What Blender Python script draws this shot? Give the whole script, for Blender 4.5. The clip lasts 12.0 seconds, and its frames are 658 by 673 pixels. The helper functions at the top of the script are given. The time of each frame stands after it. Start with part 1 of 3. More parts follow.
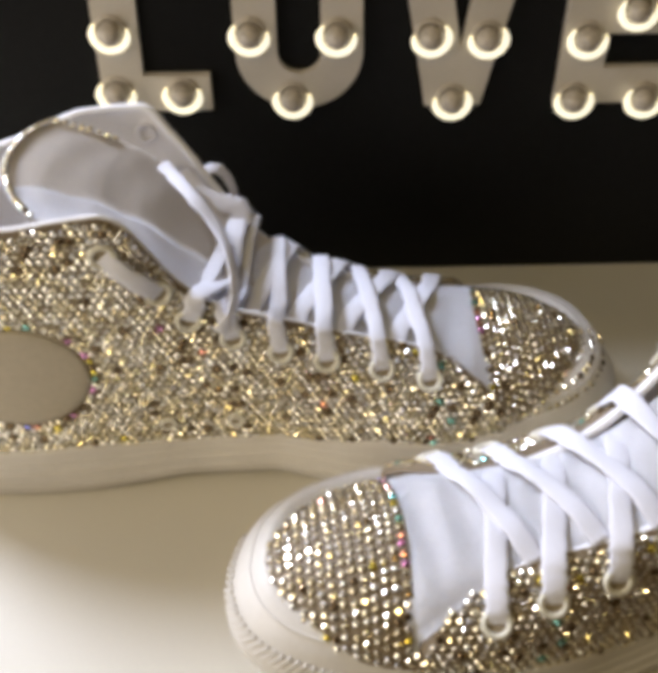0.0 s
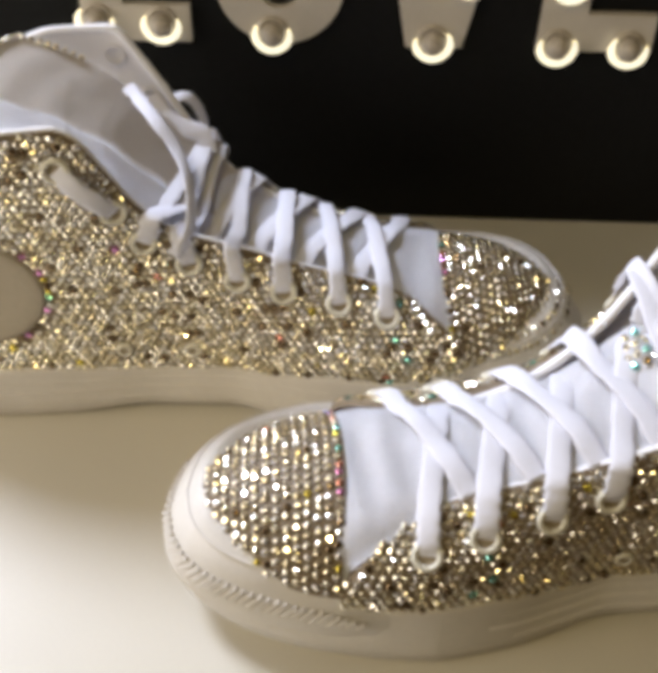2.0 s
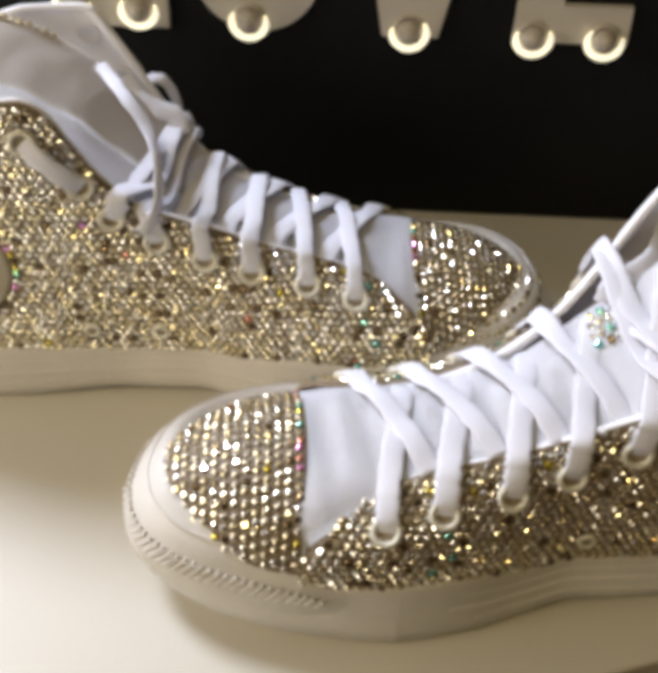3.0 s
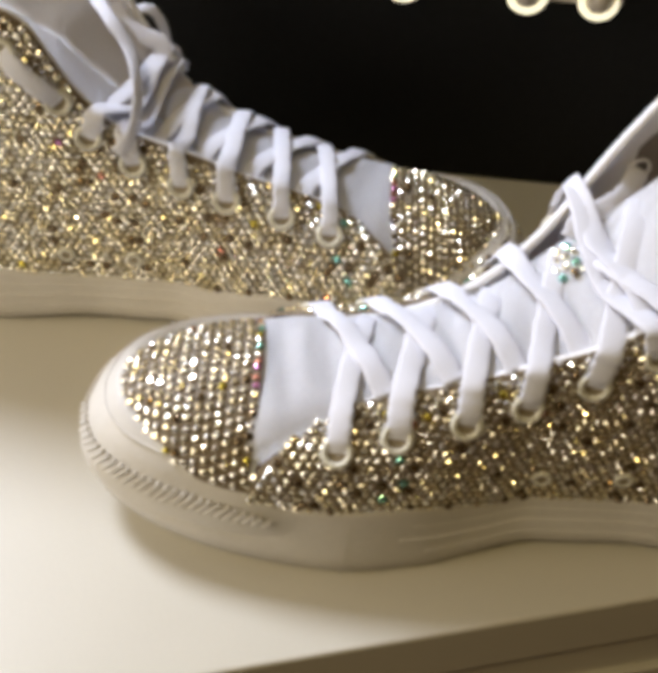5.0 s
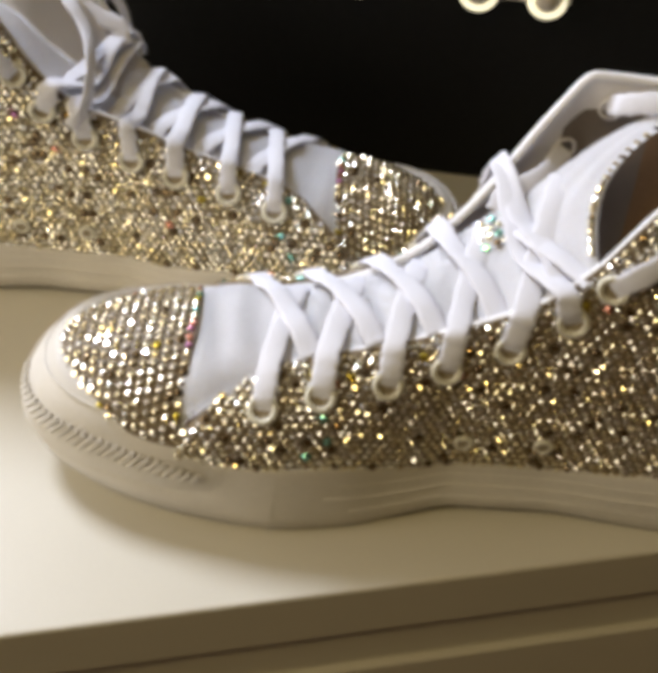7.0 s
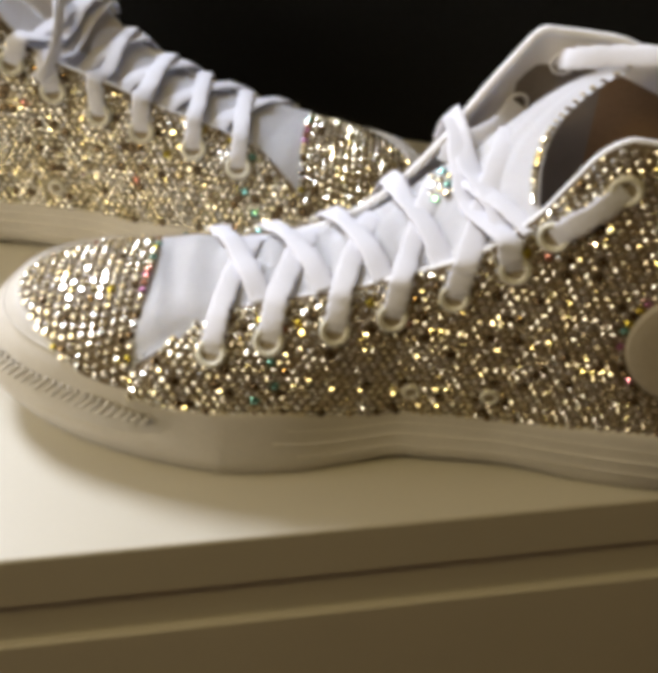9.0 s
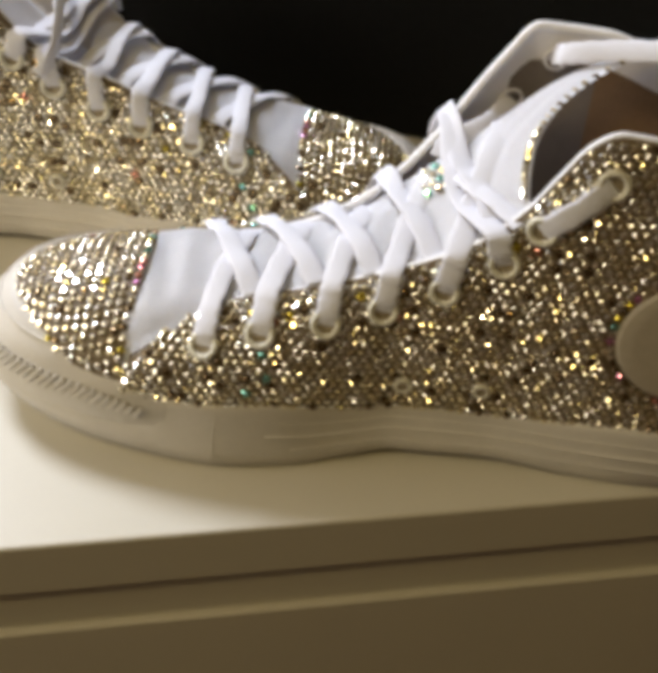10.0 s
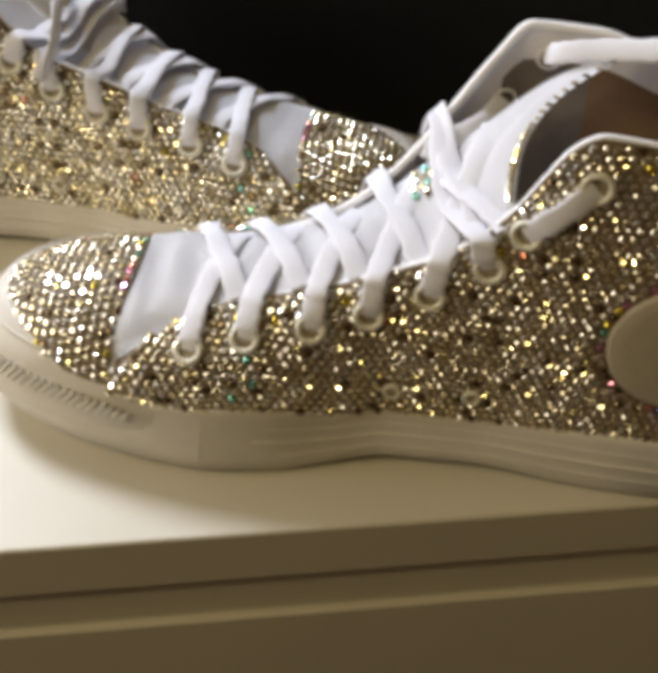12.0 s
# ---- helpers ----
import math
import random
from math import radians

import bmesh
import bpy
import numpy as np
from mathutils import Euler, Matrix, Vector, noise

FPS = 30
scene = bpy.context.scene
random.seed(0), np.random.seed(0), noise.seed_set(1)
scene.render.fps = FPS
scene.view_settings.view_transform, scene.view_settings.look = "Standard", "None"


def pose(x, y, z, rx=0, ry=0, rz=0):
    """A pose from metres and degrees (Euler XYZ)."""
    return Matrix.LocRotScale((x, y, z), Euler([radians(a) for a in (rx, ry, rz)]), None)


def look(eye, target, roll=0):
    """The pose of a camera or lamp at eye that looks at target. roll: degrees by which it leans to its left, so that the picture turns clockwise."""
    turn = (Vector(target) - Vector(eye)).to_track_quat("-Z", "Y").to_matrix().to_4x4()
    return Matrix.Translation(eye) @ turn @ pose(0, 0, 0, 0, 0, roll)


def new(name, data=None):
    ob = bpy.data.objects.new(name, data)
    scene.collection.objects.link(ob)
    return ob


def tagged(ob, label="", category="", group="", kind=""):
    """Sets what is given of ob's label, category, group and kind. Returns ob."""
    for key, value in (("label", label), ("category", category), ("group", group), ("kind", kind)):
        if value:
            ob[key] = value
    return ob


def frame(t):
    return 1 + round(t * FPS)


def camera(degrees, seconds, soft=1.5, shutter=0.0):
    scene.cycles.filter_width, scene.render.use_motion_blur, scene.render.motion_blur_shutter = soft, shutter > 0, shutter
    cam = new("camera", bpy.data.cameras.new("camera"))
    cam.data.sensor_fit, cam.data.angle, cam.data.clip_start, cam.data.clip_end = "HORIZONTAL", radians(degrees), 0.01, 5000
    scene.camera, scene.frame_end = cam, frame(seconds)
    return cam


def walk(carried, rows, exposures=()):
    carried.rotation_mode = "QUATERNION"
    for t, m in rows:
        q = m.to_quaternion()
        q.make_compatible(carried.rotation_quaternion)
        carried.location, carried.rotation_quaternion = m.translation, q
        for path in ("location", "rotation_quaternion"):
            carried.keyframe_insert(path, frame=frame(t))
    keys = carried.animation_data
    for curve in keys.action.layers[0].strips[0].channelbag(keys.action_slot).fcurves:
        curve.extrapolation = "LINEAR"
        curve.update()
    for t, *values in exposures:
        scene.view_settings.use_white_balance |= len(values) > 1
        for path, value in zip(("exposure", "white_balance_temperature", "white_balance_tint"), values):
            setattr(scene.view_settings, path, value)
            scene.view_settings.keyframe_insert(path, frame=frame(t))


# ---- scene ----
cam = camera(32.9, 12.0, soft=7.0)
PATH = [
    (0, (0.011, -0.179, 0.312), (0.006, 1.293, -1.042), -1.2),
    (0.5, (0.017, -0.18, 0.311), (0.005, 1.281, -1.055), -0.6),
    (1, (0.024, -0.184, 0.307), (-0.004, 1.278, -1.058), -0.1),
    (1.5, (0.03, -0.186, 0.303), (-0.013, 1.267, -1.071), 0.2),
    (2, (0.036, -0.188, 0.297), (-0.025, 1.264, -1.076), 0.2),
    (2.5, (0.041, -0.192, 0.292), (-0.028, 1.269, -1.073), 0.3),
    (3, (0.047, -0.196, 0.285), (-0.015, 1.288, -1.054), 1.1),
    (5, (0.065, -0.211, 0.264), (-0.032, 1.29, -1.054), 3.5),
    (5.5, (0.069, -0.216, 0.262), (-0.03, 1.299, -1.04), 4.3),
    (6, (0.076, -0.219, 0.259), (-0.037, 1.299, -1.038), 4.4),
    (6.5, (0.083, -0.224, 0.257), (-0.036, 1.298, -1.034), 4.3),
    (7, (0.089, -0.23, 0.258), (-0.022, 1.307, -1.018), 4.7),
    (9, (0.111, -0.241, 0.251), (-0.031, 1.29, -1.027), 5.0),
    (9.5, (0.116, -0.242, 0.251), (-0.043, 1.289, -1.026), 4.7),
    (10, (0.12, -0.242, 0.251), (-0.06, 1.284, -1.03), 4.5),
    (10.5, (0.126, -0.24, 0.251), (-0.082, 1.279, -1.033), 3.9),
    (11, (0.131, -0.239, 0.25), (-0.112, 1.271, -1.039), 3.1),
    (11.5, (0.136, -0.236, 0.25), (-0.135, 1.269, -1.039), 2.5),
    (12, (0.139, -0.234, 0.251), (-0.139, 1.27, -1.037), 2.3),
]
walk(cam, [(t, look(eye, target, roll)) for t, eye, target, roll in PATH],
     [(0, 0.0, 6100, 14), (3, 0.0, 6200, 13), (5, 0.0, 6300, 12), (7, 0.0, 6400, 11), (9.5, 0.0, 6500, 10), (12, 0.0, 6500, 10)])


# ---- light ----
world = bpy.data.worlds.new("room_world")
world.use_nodes = True
world.node_tree.nodes["Background"].inputs[0].default_value = (1.0, 0.78, 0.42, 1)
world.node_tree.nodes["Background"].inputs[1].default_value = 0.02
scene.world = world


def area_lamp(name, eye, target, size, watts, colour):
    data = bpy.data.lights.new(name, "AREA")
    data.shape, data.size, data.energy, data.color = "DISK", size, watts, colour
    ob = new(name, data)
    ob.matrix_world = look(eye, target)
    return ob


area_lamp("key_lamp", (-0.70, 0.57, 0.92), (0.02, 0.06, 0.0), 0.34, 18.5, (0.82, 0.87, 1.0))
# Unseen cool fill added from the left for laces, lining and toe.
area_lamp("left_fill", (-1.40, 0.20, 0.62), (0.05, 0.06, 0.0), 1.20, 5.0, (0.82, 0.86, 1.0))
# Large surface added behind and above so the toe-cap stones mirror something bright.
area_lamp("mirrored_fill", (-0.50, 1.30, 1.52), (0.05, 0.10, 0.0), 2.20, 6.0, (1.0, 0.84, 0.50))
# Added warm fill behind the camera for the cabinet front and the soles.
area_lamp("front_fill", (-0.18, -0.85, 1.40), (0.02, 0.05, 0.0), 0.25, 3.4, (1.0, 0.76, 0.28))
# Small source added to make the stones glint.
area_lamp("sparkle_fill", (-0.35, -0.95, 1.60), (0.1, 0.05, 0.0), 0.06, 2.2, (1.0, 0.80, 0.45))
# Unseen fill hung low at the left to brighten flanks and toe rubber.
area_lamp("side_fill", (-0.62, -0.26, 0.30), (0.00, 0.07, 0.04), 0.44, 2.9, (1.0, 0.87, 0.66))


# ---- materials ----
def mat(name, colour, rough=0.5, metal=0.0, grain=0.0, grain_size=800.0, stain=0.0, stain_size=20.0, bump=0.0, bump_size=1500.0, coat=0.0, gloss=0.5):
    m = bpy.data.materials.new(name)
    m.use_nodes = True
    n, l = m.node_tree.nodes, m.node_tree.links
    b = n["Principled BSDF"]
    b.inputs["Roughness"].default_value, b.inputs["Metallic"].default_value = rough, metal
    b.inputs["Coat Weight"].default_value = coat
    pos = n.new("ShaderNodeTexCoord")
    b.inputs["Specular IOR Level"].default_value = gloss
    last = n.new("ShaderNodeRGB")
    last.outputs[0].default_value = (*colour, 1)
    out = last.outputs[0]
    for k, (amount, size) in enumerate(((grain, grain_size), (stain, stain_size))):
        if amount:
            tex = n.new("ShaderNodeTexNoise")
            tex.inputs["Scale"].default_value, tex.inputs["Detail"].default_value = size, 5
            l.new(pos.outputs["Object"], tex.inputs["Vector"])
            ramp = n.new("ShaderNodeMapRange")
            ramp.inputs[1].default_value, ramp.inputs[2].default_value = 0.3, 0.7
            ramp.inputs[3].default_value, ramp.inputs[4].default_value = 1 - amount, 1 + amount * 0.4
            l.new(tex.outputs[0], ramp.inputs[0])
            mix = n.new("ShaderNodeMix")
            mix.data_type, mix.blend_type = "RGBA", "MULTIPLY"
            mix.inputs[0].default_value = 1
            l.new(out, mix.inputs[6])
            l.new(ramp.outputs[0], mix.inputs[7])
            out = mix.outputs[2]
    l.new(out, b.inputs["Base Color"])
    if bump:
        tex = n.new("ShaderNodeTexNoise")
        tex.inputs["Scale"].default_value, tex.inputs["Detail"].default_value = bump_size, 3
        l.new(pos.outputs["Object"], tex.inputs["Vector"])
        bm_node = n.new("ShaderNodeBump")
        bm_node.inputs["Strength"].default_value, bm_node.inputs["Distance"].default_value = bump, 0.0006
        l.new(tex.outputs[0], bm_node.inputs["Height"])
        l.new(bm_node.outputs[0], b.inputs["Normal"])
    return m


def crystal_mat(name, per_island, plain=0.982, dark=0.065, metal=0.72):
    """Foil-backed cut glass: gold-champagne mirror, a few stones in rainbow tints."""
    m = bpy.data.materials.new(name)
    m.use_nodes = True
    n, l = m.node_tree.nodes, m.node_tree.links
    b = n["Principled BSDF"]
    b.inputs["Metallic"].default_value, b.inputs["Roughness"].default_value = metal, 0.10
    src = n.new("ShaderNodeNewGeometry" if per_island else "ShaderNodeObjectInfo")
    rnd = src.outputs["Random Per Island" if per_island else "Random"]
    ramp = n.new("ShaderNodeValToRGB")
    ramp.color_ramp.interpolation = "CONSTANT"
    # The dark stones have a reflection of the dim room put into their colour.
    stops = [(0.0, (0.97, 0.90, 0.68)), (0.28 * plain, (0.90, 0.81, 0.58)), (0.45 * plain, (1.0, 0.97, 0.88)), ((1 - dark) * plain, (0.24, 0.17, 0.09)), (plain, (0.9, 0.75, 0.12) if plain > 0.5 else (0.55, 0.30, 0.90))]
    rest = (1 - plain) / 6
    stops += [(plain + rest * (k + 1.5), c) for k, c in enumerate([(0.30, 0.34, 1.0), (0.35, 0.80, 0.75), (0.95, 0.45, 0.35), (0.90, 0.40, 0.80)])]
    e = ramp.color_ramp.elements
    for i, (p, c) in enumerate(stops):
        s = e[i] if i < 2 else e.new(p)
        s.position, s.color = p, (*c, 1)
    l.new(rnd, ramp.inputs[0])
    l.new(ramp.outputs[0], b.inputs["Base Color"])
    b.inputs["Coat Weight"].default_value, b.inputs["Coat Roughness"].default_value = 0.4, 0.03
    return m


def glow_mat(name, colour, strength):
    m = bpy.data.materials.new(name)
    m.use_nodes = True
    b = m.node_tree.nodes["Principled BSDF"]
    b.inputs["Base Color"].default_value = (*colour, 1)
    b.inputs["Emission Color"].default_value, b.inputs["Emission Strength"].default_value = (*colour, 1), strength
    return m


RUBBER = mat("white_rubber", (0.64, 0.61, 0.56), 0.5, grain=0.04, stain=0.10, stain_size=35, bump=0.10, bump_size=900)
CANVAS = mat("white_canvas", (0.92, 0.93, 0.98), 0.9, grain=0.07, grain_size=1800, stain=0.05, stain_size=60, bump=0.14, bump_size=2200)
LACE = mat("lace_cotton", (0.74, 0.75, 0.83), 0.9, grain=0.08, grain_size=2500, bump=0.22, bump_size=2600)
LINING = mat("grey_lining", (0.86, 0.85, 0.87), 0.9, grain=0.06, grain_size=1500, stain=0.08, stain_size=40, bump=0.3, bump_size=2000)
GLUE = mat("glued_canvas", (0.23, 0.175, 0.11), 0.55, grain=0.25, grain_size=600, stain=0.15, stain_size=60, bump=0.4, bump_size=900)
LEATHER = mat("cream_patch", (0.44, 0.39, 0.30), 0.5, grain=0.06, grain_size=500, bump=0.15, bump_size=1200)
# Lining cloth with the shade below the tongue put into its colour.
SHADED_LINING = mat("shaded_lining", (0.22, 0.19, 0.165), 0.9, grain=0.1, grain_size=1500, stain=0.1, stain_size=60, bump=0.3, bump_size=2000)
# Tongue canvas greyed by colour where the collar would shade it.
TONGUE_SHADE = mat("tongue_shade_grey", (0.74, 0.695, 0.64), 0.9, grain=0.06, grain_size=1600, stain=0.06, stain_size=45, bump=0.14, bump_size=2000)
RING = mat("cream_eyelet", (0.72, 0.70, 0.60), 0.4, grain=0.04)
BROWN = mat("brown_lining", (0.24, 0.15, 0.08), 0.8, grain=0.1, grain_size=900, bump=0.2)
# Opaque discs; the dimness inside eyelets and vents is in their colour.
HOLE_SHADE = mat("hole_shade", (0.30, 0.25, 0.17), 0.8)
CRYSTAL = crystal_mat("cut_crystal", True, 0.985, 0.06, 0.92)
CRYSTAL_ONE = crystal_mat("cut_crystal_single", False, 0.985, 0.04, 0.95)
CRYSTAL_AB = crystal_mat("rainbow_crystal", True, 0.55, 0.15, 0.95)
PAINT = mat("white_paint", (0.62, 0.585, 0.49), 0.45, grain=0.02, stain=0.05, stain_size=9, bump=0.05, bump_size=400)
BLACK = mat("black_board", (0.009, 0.009, 0.009), 0.5, grain=0.2, grain_size=300, stain=0.2, stain_size=12, gloss=0.10)
LETTER = mat("letter_board", (0.52, 0.48, 0.42), 0.55, grain=0.05, stain=0.10, stain_size=40, bump=0.08)
GLOW = glow_mat("warm_glow", (1.0, 0.92, 0.66), 0.98)
BULB = mat("clear_bulb", (0.50, 0.45, 0.38), 0.35, grain=0.3, grain_size=700, coat=0.3)
# Unseen walls, one white and three dark, toned for what the stones mirror.
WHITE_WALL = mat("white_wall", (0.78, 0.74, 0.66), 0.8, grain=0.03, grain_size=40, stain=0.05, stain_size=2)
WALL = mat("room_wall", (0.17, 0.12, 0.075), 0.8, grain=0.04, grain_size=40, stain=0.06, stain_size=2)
FLOOR = mat("room_floor", (0.22, 0.14, 0.08), 0.5, grain=0.2, grain_size=30, stain=0.15, stain_size=3)
CEIL = mat("room_ceiling", (0.75, 0.70, 0.60), 0.9, stain=0.05, stain_size=2)


# ---- mesh helpers ----
def part(name, bm, material, parent=None, label="", smooth=True):
    """Links a bmesh as one mesh object, under a thing or a part."""
    me = bpy.data.meshes.new(name)
    bm.to_mesh(me)
    bm.free()
    me.materials.append(material)
    if smooth:
        me.shade_smooth()
    ob = new(name, me)
    ob.parent = parent
    if label:
        tagged(ob, label)
    return ob


def block(x0, x1, y0, y1, z0, z1, bevel=0.0):
    bm = bmesh.new()
    bmesh.ops.create_cube(bm, size=1, matrix=Matrix.Translation(((x0 + x1) / 2, (y0 + y1) / 2, (z0 + z1) / 2)) @ Matrix.Diagonal((x1 - x0, y1 - y0, z1 - z0, 1)))
    if bevel:
        bmesh.ops.bevel(bm, geom=bm.edges[:], offset=bevel, segments=3, affect="EDGES", profile=0.5)
    return bm


def grid(rows, closed=False, flip=False, bm=None):
    """A sheet over rows of points."""
    bm = bm or bmesh.new()
    vs = [[bm.verts.new(p) for p in r] for r in rows]
    for a, b in zip(vs, vs[1:]):
        k = len(a)
        for i in range(k if closed else k - 1):
            f = (a[i], a[(i + 1) % k], b[(i + 1) % k], b[i])
            bm.faces.new(f[::-1] if flip else f)
    return bm


def smooth_curve(table):
    """A smooth function through a few (x, value) pairs."""
    xs, ys = np.array([a for a, _ in table], float), np.array([b for _, b in table], float)
    d = np.diff(ys) / np.diff(xs)
    m = np.zeros(len(xs))
    m[0], m[-1] = d[0], d[-1]
    for i in range(1, len(xs) - 1):
        m[i] = 0 if d[i - 1] * d[i] <= 0 else 2 * d[i - 1] * d[i] / (d[i - 1] + d[i])

    def f(x):
        i = int(np.clip(np.searchsorted(xs, x) - 1, 0, len(xs) - 2))
        h = xs[i + 1] - xs[i]
        t = min(max((x - xs[i]) / h, 0), 1)
        return float((2 * t**3 - 3 * t**2 + 1) * ys[i] + (t**3 - 2 * t**2 + t) * h * m[i] + (3 * t**2 - 2 * t**3) * ys[i + 1] + (t**3 - t**2) * h * m[i + 1])
    return f


def spline(points, n):
    """n points along a Catmull-Rom curve."""
    p = [Vector(q) for q in points]
    p = [2 * p[0] - p[1]] + p + [2 * p[-1] - p[-2]]
    out = []
    for k in range(n):
        t = k / (n - 1) * (len(p) - 3)
        i = min(int(t), len(p) - 4)
        f = t - i
        a, b, c, d = p[i:i + 4]
        out.append(0.5 * ((2 * b) + (c - a) * f + (2 * a - 5 * b + 4 * c - d) * f * f + (3 * b - a - 3 * c + d) * f**3))
    return out


def ribbon(points, ups, width, thick, n=40, bm=None):
    """A flat lace along a curve: rounded section, its flat side towards ups."""
    bm = bm or bmesh.new()
    c, u = spline(points, n), spline(ups, n)
    rows = []
    for i in range(n):
        t = (c[min(i + 1, n - 1)] - c[max(i - 1, 0)]).normalized()
        side = t.cross(u[i]).normalized()
        up = side.cross(t).normalized()
        w = width * (1 + 0.06 * math.sin(i * 0.9 + width * 900))
        rows.append([c[i] + side * (w / 2 * math.copysign(abs(math.cos(a)) ** 0.6, math.cos(a))) + up * (thick / 2 * math.sin(a)) for a in (k * math.tau / 12 for k in range(12))])
    grid(rows, True, False, bm)
    for r, fl in ((0, False), (n - 1, True)):
        base = len(bm.verts) - 12 * n + 12 * r
        bm.verts.ensure_lookup_table()
        f = [bm.verts[base + k] for k in range(12)]
        bm.faces.new(f if fl else f[::-1])
    return bm


def tube(points, r, n=None, sides=8, bm=None):
    c = spline(points, n or len(points) * 4)
    rows = []
    for i in range(len(c)):
        t = (c[min(i + 1, len(c) - 1)] - c[max(i - 1, 0)]).normalized()
        a = t.cross(Vector((0.21, 0.13, 0.97))).normalized()
        b = t.cross(a)
        rows.append([c[i] + (a * math.cos(k * math.tau / sides) + b * math.sin(k * math.tau / sides)) * r for k in range(sides)])
    return grid(rows, True, False, bm)


def torus(m, major, minor, turn=(0.0, math.tau), steps=28, sides=8, bm=None, widen=1.0):
    bm = bm or bmesh.new()
    full = turn[1] - turn[0] > 6.2
    rows = []
    for i in range(steps + 1):
        a = turn[0] + (turn[1] - turn[0]) * i / steps
        thin = minor if full else minor * min(1.0, 0.35 + 4.0 * min(i, steps - i) / steps)
        rows.append([m @ Vector(((major + thin * widen * math.cos(b)) * math.cos(a), (major + thin * widen * math.cos(b)) * math.sin(a), thin * math.sin(b))) for b in (k * math.tau / sides for k in range(sides))])
    return grid(rows, True, True, bm)


# ---- cut crystals ----
def crystal_points():
    """A brilliant-cut stone of radius 1: skirt, girdle, crown facets and table."""
    ring = lambda r, z, o: [(r * math.cos((k + o) * math.tau / 8), r * math.sin((k + o) * math.tau / 8), z) for k in range(8)]
    v = ring(0.96, -0.25, 0) + ring(1.0, 0.12, 0) + ring(0.74, 0.40, 0.5) + ring(0.42, 0.54, 0)
    f = [tuple(24 + k for k in range(8))]
    for k in range(8):
        j = (k + 1) % 8
        f += [(k, j, 8 + j, 8 + k), (8 + k, 8 + j, 16 + k), (8 + j, 16 + j, 16 + k), (16 + k, 16 + j, 24 + j), (16 + k, 24 + j, 24 + k)]
    return np.array(v), f


CV, CF = crystal_points()


def crystal_mesh(name, spots):
    """One mesh of many stones; spots are pairs of a 4x4 pose and a radius."""
    vs, fs = [], []
    for k, (m, r) in enumerate(spots):
        a = np.array(m)
        vs.append((CV * r) @ a[:3, :3].T + a[:3, 3])
        fs += [tuple(len(CV) * k + i for i in f) for f in CF]
    me = bpy.data.meshes.new(name)
    me.from_pydata(np.vstack(vs).tolist(), [], fs)
    return me


def stone_pose(p, normal, rng, tilt=11.0):
    q = Vector(normal).to_track_quat("Z", "Y").to_matrix().to_4x4()
    return Matrix.Translation(p) @ q @ pose(0, 0, 0, rng.gauss(0, tilt), rng.gauss(0, tilt), rng.uniform(0, 45))


# ---- room ----
def room():
    # Shell added out of view to close the light in.
    x0, x1, y0, y1, z0, z1 = -1.7, 1.8, -1.9, 2.4, -0.72, 2.30
    sides = (("floor", block(x0, x1, y0, y1, z0 - 0.1, z0), FLOOR, "dark brown wooden room floor", "floor"),
             ("ceiling", block(x0, x1, y0, y1, z1, z1 + 0.1), CEIL, "plain warm white room ceiling", "ceiling"),
             ("wall_north", block(x0 - 0.1, x1 + 0.1, y1, y1 + 0.1, z0, z1), WHITE_WALL, "unseen white wall added for the toe caps to mirror", "wall"),
             ("wall_south", block(x0 - 0.1, x1 + 0.1, y0 - 0.1, y0, z0, z1), WALL, "unseen dark brown wall toned for crystal reflections", "wall"),
             ("wall_west", block(x0 - 0.1, x0, y0, y1, z0, z1), WALL, "unseen dark brown wall toned for crystal reflections", "wall"),
             ("wall_east", block(x1, x1 + 0.1, y0, y1, z0, z1), WALL, "unseen dark brown wall toned for crystal reflections", "wall"))
    for name, bm, m, label, category in sides:
        tagged(part(name, bm, m, None, "", False), label, category, "", "structure")


room()


# ---- cabinet that carries everything ----
def cabinet():
    """White cabinet turned against the sign: overhanging top, recess, drawer front."""
    top = tagged(new("cabinet"), "white painted cabinet with overhanging top and drawer front", "cabinet")
    top.matrix_world = pose(0.09, -0.0299, 0.0, 0, 0, 18.8)
    part("top_board", block(-0.75, 0.75, 0.0, 0.62, -0.021, 0.0, 0.0012), PAINT, top, "", False)
    part("recess", block(-0.735, 0.735, 0.0035, 0.61, -0.040, -0.0215), PAINT, top, "", False)
    part("drawer_front", block(-0.74, 0.74, 0.0005, 0.022, -0.22, -0.0405, 0.0010), PAINT, top, "", False)
    part("body", block(-0.735, 0.735, 0.023, 0.61, -0.72, -0.0405), PAINT, top, "", False)


cabinet()


